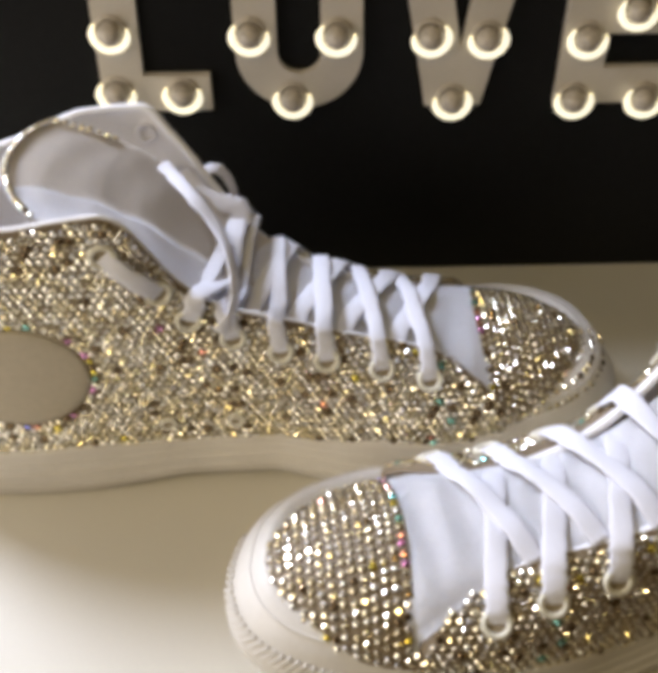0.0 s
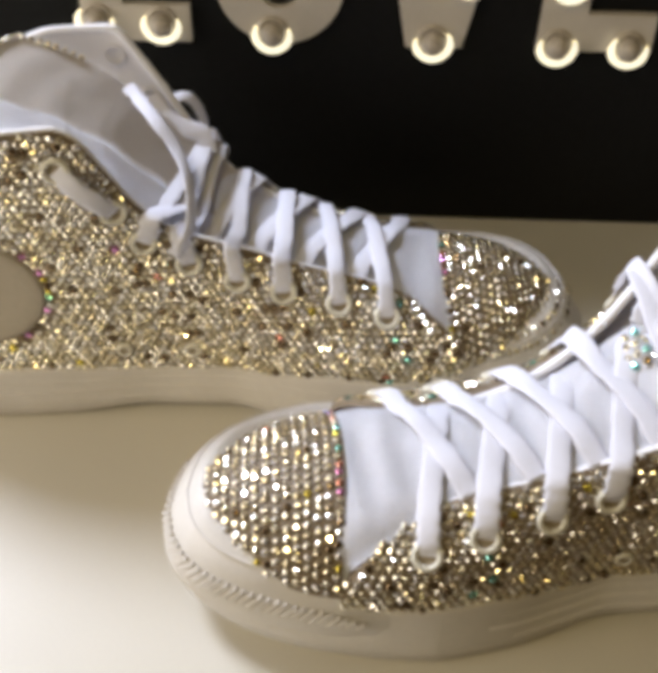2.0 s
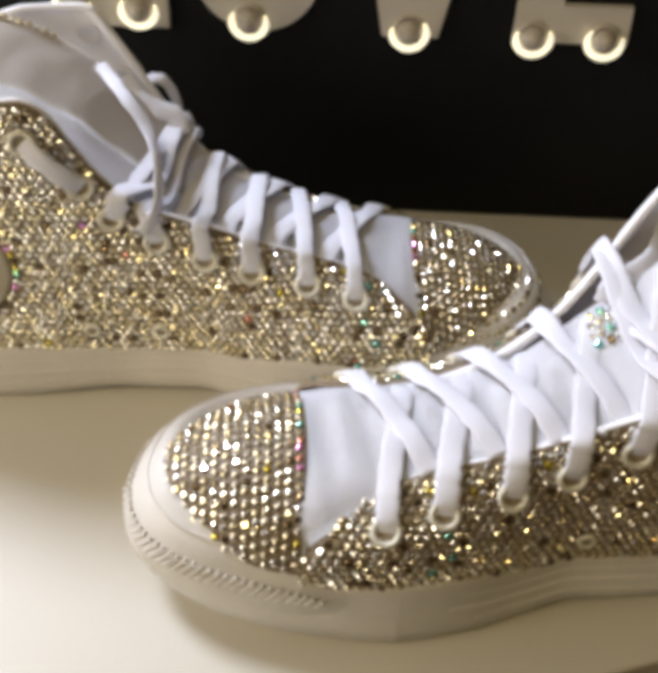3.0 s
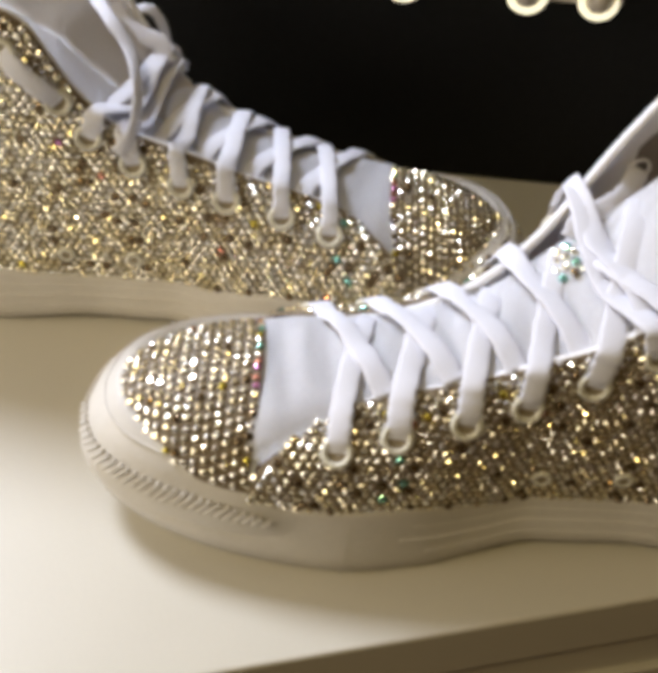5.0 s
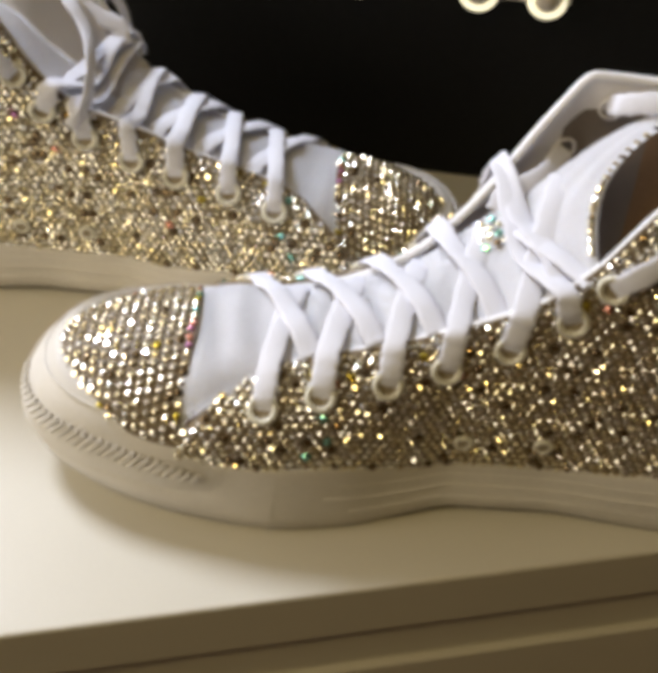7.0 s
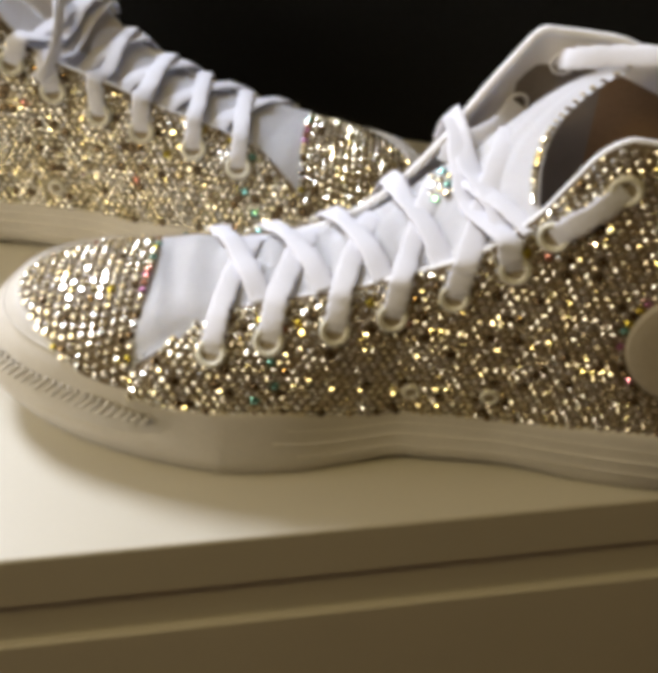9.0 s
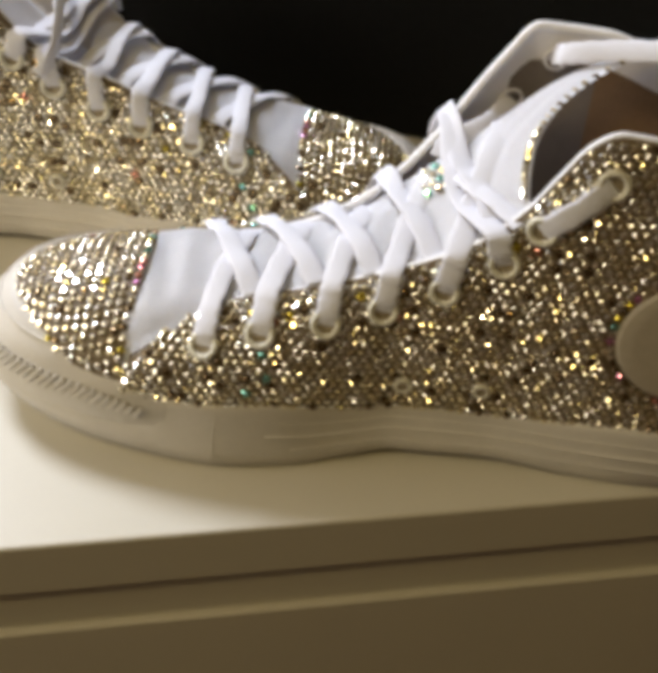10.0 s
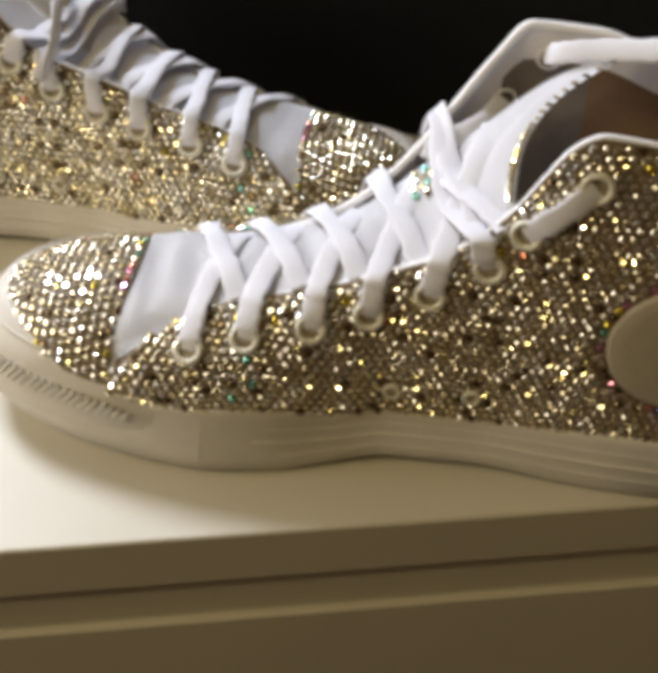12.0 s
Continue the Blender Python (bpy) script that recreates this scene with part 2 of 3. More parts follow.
# ---- light-up sign ----
def slab(outline, holes, y0, y1):
    """A flat letter cut out of board: outline and holes in (x, z)."""
    bm = bmesh.new()
    loops = []
    for pts in (outline, *holes):
        v = [bm.verts.new((x, y0, z)) for x, z in pts]
        loops += [bm.edges.new((v[i], v[(i + 1) % len(v)])) for i in range(len(v))]
    bmesh.ops.triangle_fill(bm, use_beauty=True, edges=loops)
    ext = bmesh.ops.extrude_face_region(bm, geom=bm.faces[:])
    bmesh.ops.translate(bm, vec=(0, y1 - y0, 0), verts=[g for g in ext["geom"] if isinstance(g, bmesh.types.BMVert)])
    bmesh.ops.recalc_face_normals(bm, faces=bm.faces[:])
    return bm


SIGN_Y, LZ, LT = 0.2035, 0.0842, 0.158


def sign():
    s = tagged(new("marquee_sign"), "black light-up sign with raised letters and lit bulbs", "sign")
    s.matrix_world = pose(0, SIGN_Y, 0)
    part("board", block(-0.135, 0.30, 0.0, 0.014, 0.0, 0.170, 0.0015), BLACK, s, "", False)
    y0, y1 = -0.0035, -0.0003
    oval = lambda rx, z0, z1: [(0.0008 + rx * math.cos(a), (z1 - rx if math.sin(a) > 0 else z0 + rx) + rx * math.sin(a)) for a in (k * math.tau / 48 for k in range(48))]
    shapes = ([(-0.0752, LZ), (-0.0335, LZ), (-0.0335, LZ + 0.0150), (-0.0588, LZ + 0.0150), (-0.0575, LT), (-0.0745, LT)],
              oval(0.0240, LZ + 0.0002, LT), None,
              [(0.0985, LZ), (0.142, LZ), (0.142, LZ + 0.0150), (0.1160, LZ + 0.0150), (0.1165, LZ + 0.029), (0.138, LZ + 0.029), (0.138, LZ + 0.044), (0.1165, LZ + 0.044), (0.117, LT - 0.015), (0.142, LT - 0.015), (0.142, LT), (0.1005, LT)])
    for k, sh in enumerate(shapes):
        if k == 2:
            sh = [(0.0486, LZ), (0.0700, LZ), (0.0860, LT), (0.0690, LT), (0.0612, LZ + 0.025), (0.0525, LT), (0.0360, LT)]
        part("letter", slab(sh, [oval(0.0083, LZ + 0.0150, LT - 0.015)] if k == 1 else [], y0, y1), LETTER, s, "", False)
    bulbs = [(-0.067, 0.116), (-0.068, 0.091), (-0.043, 0.090), (-0.016, 0.114), (0.0162, 0.113), (-0.001, 0.087), (0.051, 0.112), (0.072, 0.111), (0.060, 0.085),
             (0.109, 0.110), (0.107, 0.0845), (0.126, 0.121), (0.134, 0.0843)]
    rng = random.Random(4)
    for x, z in bulbs:
        x, z = x - 0.0012, z + 0.0012
        b = bmesh.new()
        bmesh.ops.create_uvsphere(b, u_segments=14, v_segments=10, radius=0.0046, matrix=Matrix.Translation((x, -0.0070, z + 0.0016)) @ Matrix.Diagonal((1, 1.1, 1, 1)))
        bulb = part("bulb", b, BULB, s)
        lean = rng.uniform(-0.35, 0.35)
        m = Matrix.Translation((x, -0.0070, z + 0.0016)) @ pose(0, 0, 0, 90, 0, 0)
        part("glow_ring", torus(m, 0.0066, 0.0014, (math.pi * 0.86 + lean, math.pi * 2.14 + lean), 28, 8, None, 1.0), GLOW, bulb)
        part("socket", torus(m @ Matrix.Translation((0, 0, -0.0030)), 0.0052, 0.0010, steps=20), BULB, bulb)


sign()


# ---- crystal-covered high-top sneakers ----
LEN = 0.275
MED = smooth_curve([(0, 0), (0.0015, 0.0095), (0.006, 0.0185), (0.0155, 0.0265), (0.028, 0.0315), (0.047, 0.0355), (0.070, 0.0372), (0.095, 0.0335), (0.113, 0.0274), (0.130, 0.0230), (0.152, 0.0230), (0.18, 0.0262), (0.213, 0.0290), (0.245, 0.0280), (0.263, 0.0205), (0.271, 0.011), (LEN, 0)])
LAT = smooth_curve([(0, 0), (0.0015, 0.0095), (0.006, 0.0212), (0.0155, 0.0318), (0.028, 0.0384), (0.047, 0.0425), (0.075, 0.0430), (0.115, 0.0420), (0.16, 0.0380), (0.2, 0.0335), (0.24, 0.0290), (0.263, 0.0210), (0.271, 0.011), (LEN, 0)])
EDGE = smooth_curve([(0.0115, 0), (0.0125, 0.0062), (0.015, 0.0124), (0.0215, 0.0206), (0.031, 0.0288), (0.043, 0.0334), (0.056, 0.0352)])
DOME = smooth_curve([(0.0115, 0.0375), (0.016, 0.0402), (0.022, 0.0425), (0.032, 0.0452), (0.045, 0.0472), (0.058, 0.0482)])
MED_Z = smooth_curve([(0.046, 0.0240), (0.050, 0.0320), (0.057, 0.0395), (0.067, 0.0455), (0.085, 0.0520), (0.105, 0.0580), (0.1225, 0.0655), (0.143, 0.0765), (0.156, 0.0900), (0.163, 0.1025), (0.169, 0.1120), (0.176, 0.1162), (0.188, 0.1155), (0.205, 0.1135), (0.24, 0.1130), (LEN, 0.115)])
MED_V = smooth_curve([(0.046, 0.0335), (0.050, 0.0312), (0.057, 0.0265), (0.068, 0.0198), (0.085, 0.0178), (0.105, 0.0180), (0.13, 0.0192), (0.155, 0.0205), (0.17, 0.0225), (0.2, 0.0240), (0.24, 0.0205), (0.265, 0.0085), (LEN, 0)])
LAT_Z = smooth_curve([(0.046, 0.0240), (0.050, 0.0340), (0.0635, 0.0435), (0.0805, 0.0495), (0.0985, 0.0555), (0.115, 0.0655), (0.1335, 0.0850), (0.150, 0.1070), (0.159, 0.1165), (0.178, 0.1165), (0.2, 0.1100), (0.24, 0.1050), (LEN, 0.110)])
LAT_V = smooth_curve([(0.046, 0.0350), (0.053, 0.0310), (0.064, 0.0225), (0.075, 0.0180), (0.1, 0.0200), (0.125, 0.0260), (0.145, 0.0360), (0.160, 0.0400), (0.19, 0.0360), (0.24, 0.0210), (0.265, 0.0085), (LEN, 0)])
TONGUE_W = smooth_curve([(0.044, 0.0440), (0.0500, 0.0452), (0.0565, 0.0474), (0.072, 0.0506), (0.105, 0.0612), (0.13, 0.0728), (0.15, 0.0890), (0.16, 0.0985), (0.17, 0.1060), (0.19, 0.1150), (0.205, 0.1180), (0.212, 0.1185)])
TONGUE_HALF = smooth_curve([(0.044, 0.0325), (0.055, 0.0288), (0.070, 0.0218), (0.1, 0.0200), (0.14, 0.0215), (0.165, 0.0240), (0.185, 0.0210), (0.197, 0.0140), (0.203, 0.0070), (0.205, 0.0005)])
EYE_U = (0.0710, 0.0870, 0.1055, 0.1215, 0.1380, 0.1530)
EYE_W = (0.0405, 0.0450, 0.0492, 0.0545, 0.0630, 0.0745)
OUT_U = (0.0640, 0.0805, 0.0985, 0.1160, 0.1335, 0.1532)
OUT_W = tuple(LAT_Z(u) - d for u, d in zip(OUT_U, (0.0065, 0.0070, 0.0080, 0.0095, 0.010, 0.0180)))
STRAP = ((0.1612, 0.0868), (0.1760, 0.1035))
PATCH = (0.2085, 0.0570, 0.0215)
RAISE = smooth_curve([(0, 2.8), (0.046, 2.8), (0.052, 1.7), (0.060, 1.15), (0.075, 1), (0.115, 1), (0.15, 0), (LEN, 0)])
FLARE = smooth_curve([(0, 0.0008), (0.035, 0.0044), (0.09, 0.0048), (0.13, 0.0060), (0.175, 0.0045), (0.22, 0.0025), (LEN, 0.001)])
FOOT = smooth_curve([(0, 0.0195), (0.088, 0.0195), (0.120, 0.0150), (0.155, 0.0150), (0.20, 0.0185), (LEN, 0.0195)])
ARCH = smooth_curve([(0, 0), (0.098, 0), (0.13, 0.0026), (0.16, 0.0026), (0.195, 0), (LEN, 0)])


def sole_half(u, w):
    """Half width of the sole on the inner side at a height: it spreads towards the ground."""
    return MED(u) + FLARE(u) * min(1.0, max(0.0, 1 - w / 0.0195))


def toe_curl(u):
    return 0.0085 * max(0.0, 1 - u / 0.052) ** 2


def toe_rise(u):
    return 0.015 * max(0.0, 1 - u / 0.085) ** 1.5


class Shoe:
    def __init__(self, turn, front, ends):
        self.set_back = 0.0 if turn > 0 else 0.007     # how far the outer collar is pushed back
        self.push = 0.0 if turn > 0 else 0.0040        # how far the toe rubber stands out
        self.high = 0.0 if turn > 0 else 0.0036        # how much higher the inner lacing edge stands
        self.cap_end = 0.0487 if turn > 0 else 0.0512
        self.turn, self.front, self.ends = turn, front, ends     # turn: 1 or -1, the pair is mirrored; front: length of the toe part

    def at(self, u, v, w):
        """Local place: u from toe to heel, v across (inner side negative), w up."""
        x = u * self.front if u < EYE_U[0] else u + EYE_U[0] * (self.front - 1)
        return Vector((self.turn * x, v, w))

    def section(self, side, u, s):
        """Across the upper, from the sole (s 0) to its top edge (s 1); side -1 inner, 1 outer."""
        back = self.set_back * min(1.0, max(0.0, (u - 0.100) / 0.025))
        base, vt, zt = (MED(u), MED_V(u), MED_Z(u) + self.high * RAISE(u)) if side < 0 else (LAT(u), LAT_V(u - back), LAT_Z(u - back))
        foot = FOOT(u)
        vb = max(base - 0.0022 + FLARE(u) * (1 - foot / 0.0195), 0)
        vc, zc = max(vb, vt) + 0.0040 * min(1, base / 0.02), foot + 0.70 * (zt - foot)
        v = (1 - s) ** 2 * vb + 2 * s * (1 - s) * vc + s * s * vt
        w = (1 - s) ** 2 * foot + 2 * s * (1 - s) * zc + s * s * zt
        return self.at(u, side * v, w)

    def s_at(self, side, u, w):
        lo, hi = 0.0, 1.0
        for _ in range(18):
            mid = (lo + hi) / 2
            lo, hi = (mid, hi) if self.section(side, u, mid).z < w else (lo, mid)
        return lo

    def normal(self, side, u, s):
        du = self.section(side, u + 0.001, s) - self.section(side, u - 0.001, s)
        ds = self.section(side, u, min(s + 0.01, 1)) - self.section(side, u, max(s - 0.01, 0))
        n = du.cross(ds).normalized()
        return n if n.y * side > 0 or (abs(n.y) < 0.3 and n.z > 0) else -n

    def cap(self, u, q):
        """The toe cap, q from -1 to 1 across."""
        e, rim = EDGE(u), 0.0275 + 1.5 * toe_curl(u)
        return self.at(u + 0.0022 * (1 - q * q) * max(0, (u - 0.025) / 0.025), q * e, rim + (DOME(u) - rim) * (1 - abs(q) ** 2.4) ** 0.75)

    def tongue(self, u, q):
        """The tongue, q from -1 to 1 across; its end is cut askew and leans to the outer side."""
        h = TONGUE_HALF(min(u, 0.165))
        lean = max(0, (u - 0.135) / 0.06)
        curl = 0.0045 + 0.004 * lean
        if u < 0.068:
            curl += 0.012 * (0.068 - u) / 0.024
        drop = curl * (q * q if u > 0.085 else abs(q) ** (2 + 2.5 * min(1.0, (0.085 - u) / 0.017))) * (0.85 + 0.15 * min(1, max(0, (u - 0.06) / 0.012)))
        hang = min(1.0, max(0.0, (u - 0.108) / 0.030))
        hang *= hang * (3 - 2 * hang)
        if self.turn < 0:       # folded lengthwise: the outer part leans on the collar, the inner part lies flat
            drop *= 1 - 0.8 * hang
            bank = 0.0090 * (q - 0.45 if q > -0.35 else -0.80 - 0.10 * (q + 0.35) ** 2)
        else:
            drop *= 1 - 0.5 * hang
            bank = 0.0068 * q
        return self.at(u, q * h + 0.004 * lean, TONGUE_W(u) - drop + bank * hang)

    def tongue_end(self, q):
        a, b, power, middle, cut = self.ends
        return a + (b - a) * ((q + 1) / 2) ** power - cut * (q - middle) ** 2

    def outline(self, n=220):
        """Plan of the sole as (u, v), from the outer toe side round the tip to the inner side and the heel."""
        pts = []
        for k in range(n // 2 + 1):
            u = LEN * (1 - math.cos(math.pi * k / (n // 2))) / 2
            pts.append((u, -MED(u)))
        for k in range(n // 2 - 1, 0, -1):
            u = LEN * (1 - math.cos(math.pi * k / (n // 2))) / 2
            pts.append((u, LAT(u)))
        return pts

    def inset(self, pts, d):
        out = []
        k = len(pts)
        for i in range(k):
            (a, b), (c, e) = pts[i - 1], pts[(i + 1) % k]
            t = Vector((c - a, e - b)).normalized()
            e = d[i] if isinstance(d, list) else d
            out.append((pts[i][0] - t.y * e, pts[i][1] + t.x * e))
        return out


def toe_arc(shoe, n=110, reach=0.061):
    """Plan of the toe from the inner side round the tip to the outer side."""
    us = [reach * (k / 400) ** 2 for k in range(400, -1, -1)]
    raw = np.array([(u, -MED(u)) for u in us] + [(u, LAT(u)) for u in us[::-1][1:]])
    run = np.concatenate([[0], np.cumsum(np.linalg.norm(np.diff(raw, axis=0), axis=1))])
    steps = np.linspace(0, run[-1], n)
    return [(float(np.interp(d, run, raw[:, 0])), float(np.interp(d, run, raw[:, 1]))) for d in steps]


def tip_share(u):
    return max(0.0, 1 - u / 0.058) ** 0.8


def inset_open(pts, ds):
    """The plan moved inwards, by one distance for each point."""
    out = []
    for i in range(len(pts)):
        reach = max(2, len(pts) // 30)
        (a, b), (c, e) = pts[max(i - reach, 0)], pts[min(i + reach, len(pts) - 1)]
        t = Vector((c - a, e - b)).normalized()
        out.append((pts[i][0] + t.y * ds[i], pts[i][1] - t.x * ds[i]))
    return out


def sneaker(turn, front, ends, place, label, seed):
    sh, rng = Shoe(turn, front, ends), random.Random(seed)
    top = tagged(new("sneaker"), label, "sneaker", "pair of sneakers")
    top.matrix_world = place
    flip = turn < 0
    at, A = sh.at, top
    shift = (0.0, 0.0) if turn > 0 else (0.0035, 0.0055)
    ease = (1.0, 1.0, 0.95, 0.7, 0.4, 0.0)
    eye_u = [u + shift[0] * k for u, k in zip(EYE_U, ease)]
    eye_w = [w + shift[1] * k for w, k in zip(EYE_W, ease)]

    # sole
    pl = sh.outline()
    rows = []
    for d, w in ((0.012, 0.0), (0.0035, 0.0), (0.0016, 0.0012), (0.0007, 0.006), (0.0003, 0.012), (0.0, 0.0195), (0.0004, 0.0215), (0.0012, 0.0226), (0.0026, 0.0226), (0.006, 0.0205)):
        spread = [d - sh.push * max(0.0, 1 - u / 0.040) ** 0.7 - FLARE(u) * (1.0 if v <= 0 else 0.4) * max(0.0, 1 - w / 0.0195) for u, v in pl]
        ring = sh.inset(pl, spread)
        tuck = sh.inset(pl, [e + 0.0045 for e in spread])
        low = min(w, 0.015 + (w - 0.015) * 0.3)
        row = []
        for (u, v), (tu, tv), p in zip(ring, tuck, pl):
            f = min(1.0, max(0.0, (0.0570 - p[0]) / 0.004)) if w > 0.015 else 0.0
            z = (w + (low - w) * f) * (FOOT(p[0]) / 0.0195 if p[1] <= 0 else 1.0)
            lift = ARCH(p[0]) * (1 - z / 0.03) if p[1] <= 0 else 0.0
            row.append(at(u + (tu - u) * f, v + (tv - v) * f, 0.0003 + lift + toe_rise(p[0]) * (1 - z / 0.03) + z))
        rows.append(row)
    bm = grid(rows, True, flip)
    bm.verts.ensure_lookup_table()
    k = len(pl)
    for r, rev in ((0, True), (len(rows) - 1, False)):
        f = [bm.verts[r * k + i] for i in range(k)]
        bm.faces.new(f[::-1] if rev ^ flip else f)
    bmesh.ops.recalc_face_normals(bm, faces=bm.faces[:])
    part("sole", bm, RUBBER, A)
    for w, r, u0 in ((0.0075, 0.0004, 0.098), (0.0120, 0.0007, 0.090), (0.0165, 0.0005, 0.094)):
        us = np.linspace(u0, 0.262, 34)
        part("sole_stripe", tube([at(u, -sole_half(u, w) + 0.0002, w * FOOT(u) / 0.0195 + ARCH(u) * 0.6) for u in us], r, 110, 6), RUBBER, A)
    part("sole_joint", tube([at(0.0735 + 0.0004 * k, -sole_half(0.0735, 0.002 + 0.0034 * k) + 0.0001, 0.002 + 0.0034 * k) for k in range(6)], 0.00012, 12, 6), RUBBER, A)

    plate = sh.inset(pl, 0.0045)
    b = bmesh.new()
    low = [b.verts.new(at(u, v, 0.0200)) for u, v in plate]
    high = [b.verts.new(at(u, v, 0.0245)) for u, v in plate]
    b.faces.new(high if not flip else high[::-1])
    for k in range(len(plate)):
        q = (k + 1) % len(plate)
        b.faces.new((low[k], low[q], high[q], high[k]))
    bmesh.ops.recalc_face_normals(b, faces=b.faces[:])
    part("insole", b, BROWN, A, "brown insole", False)

    # toe bumper with its ribbed strip
    arc = toe_arc(sh)
    n = len(arc)
    side_cut = ((0.0008, 0.0120), (-0.0001, 0.0140), (-0.0004, 0.0190), (-0.0004, 0.0225), (-0.0001, 0.0252), (0.0007, 0.0271), (0.0016, 0.0281), (0.0028, 0.0286), (0.0042, 0.0286), (0.0060, 0.0278), (0.0080, 0.0262))
    tip_cut = ((0.0008, 0.0150), (-0.0003, 0.0172), (0.0004, 0.0215), (0.0018, 0.0260), (0.0036, 0.0300), (0.0056, 0.0326), (0.0074, 0.0345), (0.0092, 0.0361), (0.0108, 0.0374), (0.0124, 0.0380), (0.0144, 0.0368))
    tipped = [tip_share(u) for u, v in arc]
    fade = [min(1, 14 * min(i, n - 1 - i) / n) for i in range(n)]
    rows = []
    for k, ((da, wa), (db, wb)) in enumerate(zip(side_cut, tip_cut)):
        plan = inset_open(arc, [da - sh.push * (1 - k / 10) ** 0.6 * max(0.0, 1 - p[0] / 0.040) ** 0.7 + (db - da) * f + 0.0012 * (1 - g) - FLARE(p[0]) * (1.0 if p[1] <= 0 else 0.4) * min(0.55, max(0.0, 1 - (wa + (wb - wa) * f) / 0.0270)) for p, f, g in zip(arc, tipped, fade)])
        row = []
        for (u, v), f, g in zip(plan, tipped, fade):
            w = wa if wa < 0.021 else 0.021 + (wa - 0.021) * (0.35 + 0.65 * g)
            row.append(at(u, v, w + (wb - w) * f))
        rows.append(row)
    bm = grid(rows, False, not flip)
    bumper = part("toe_bumper", bm, RUBBER, A)
    toe_stones = []
    for k in (5, 7, 9) if turn < 0 else ():
        line, gone = rows[k], 0.0
        for i in range(5, int(n * 0.52)):
            gone += (line[i] - line[i - 1]).length
            if gone > 0.0027:
                gone = 0.0
                nn = (line[i + 1] - line[i - 1]).cross(rows[k + 1][i] - rows[k - 1][i]).normalized()
                nn = nn if nn.z > 0 else -nn
                toe_stones.append((stone_pose(line[i] + nn * 0.0003, nn, rng), 0.00120 * rng.uniform(0.85, 1.05)))
    part("bumper_edge", tube(rows[6][8:-8:3], 0.00055, 120, 6), RUBBER, bumper)
    fine = toe_arc(sh, 600, 0.055)
    path = [at(u, v, 0.0185 + 0.0068 * tip_share(q[0])) for (u, v), q in zip(inset_open(fine, [-0.0024 + 0.0034 * tip_share(q[0]) for q in fine]), fine)]
    walked = np.concatenate([[0], np.cumsum([(b - a).length for a, b in zip(path, path[1:])])])
    b = bmesh.new()
    bmesh.ops.create_cube(b, size=1, matrix=Matrix.Diagonal((0.00125, 0.0012, 0.0068, 1)))
    bmesh.ops.bevel(b, geom=b.edges[:], offset=0.00018, segments=1, affect="EDGES")
    rib = bpy.data.meshes.new("rib")
    b.to_mesh(rib)
    b.free()
    rib.materials.append(RUBBER)
    for d in np.arange(0.001, walked[-1] * 0.62, 0.0026):
        k = min(int(np.searchsorted(walked, d)), len(path) - 2)
        t = (path[k + 1] - path[k]) * Vector((1, 1, 0))
        t = t.normalized()
        f = min(1.0, 0.55 + d / 0.03)
        ob = new("rib", rib)
        ob.parent = bumper
        ob.matrix_basis = Matrix.Translation(path[k]) @ Matrix((t, Vector((0, 0, 1)).cross(t), Vector((0, 0, 1)))).transposed().to_4x4() @ pose(0, 0, 0, 24 * turn * tip_share(fine[k][0]), 0, 0) @ pose(0, 0, 0, 0, -40 * turn, 0) @ Matrix.Diagonal((1, 1, f, 1))

    # upper: two flanks, linings, bindings
    us = np.concatenate([np.linspace(0.0465, 0.07, 18), np.linspace(0.073, LEN, 70)])
    for side in (-1, 1):
        rows = [[sh.section(side, u, s) for s in np.linspace(0, 1, 17)] for u in us]
        part("flank", grid(rows, False, (side > 0) ^ flip), GLUE, A)
        rows = [[sh.section(side, u, s) - sh.normal(side, u, s) * 0.0022 for s in np.linspace(0.02, 0.995, 14)] for u in us]
        split = int(np.searchsorted(us, 0.240 if turn < 0 else 0.176))
        if side > 0 and turn > 0:
            low = int(np.searchsorted(us, 0.150))
            part("lining", grid(rows[:low + 1], False, flip), LINING, A)
            part("collar_lining", grid([r[11:] for r in rows[low:]], False, flip), LINING, A)
            part("inner_lining", grid([r[:12] for r in rows[low:split + 1]], False, flip), SHADED_LINING, A, "lower lining darkened for the shade under the tongue")
            part("heel_lining", grid([r[:12] for r in rows[split:]], False, flip), BROWN, A, "brown heel lining")
        else:
            part("lining", grid(rows[:split + 1], False, (side < 0) ^ flip), LINING, A)
            part("heel_lining", grid(rows[split:], False, (side < 0) ^ flip), BROWN, A, "brown heel lining")
        edge = [sh.section(side, u, 1.0) - sh.normal(side, u, 1.0) * 0.0012 for u in us if u > 0.068]
        part("binding", tube(edge, 0.0010 if side < 0 else 0.0016, 170), CANVAS, A)

    # toe cap and tongue
    cu = [0.0115 + (sh.cap_end - 0.0115) * (k / 22) ** 1.5 for k in range(23)]
    part("toe_cap", grid([[sh.cap(u, q) for q in np.linspace(-1, 1, 25)] for u in cu], False, flip), GLUE, A)
    part("seam_binding", tube([sh.cap(sh.cap_end + 0.0007, q) - Vector((0, 0, 0.0018)) for q in np.linspace(-0.93, 0.93, 33)], 0.0007, 90), CANVAS, A)
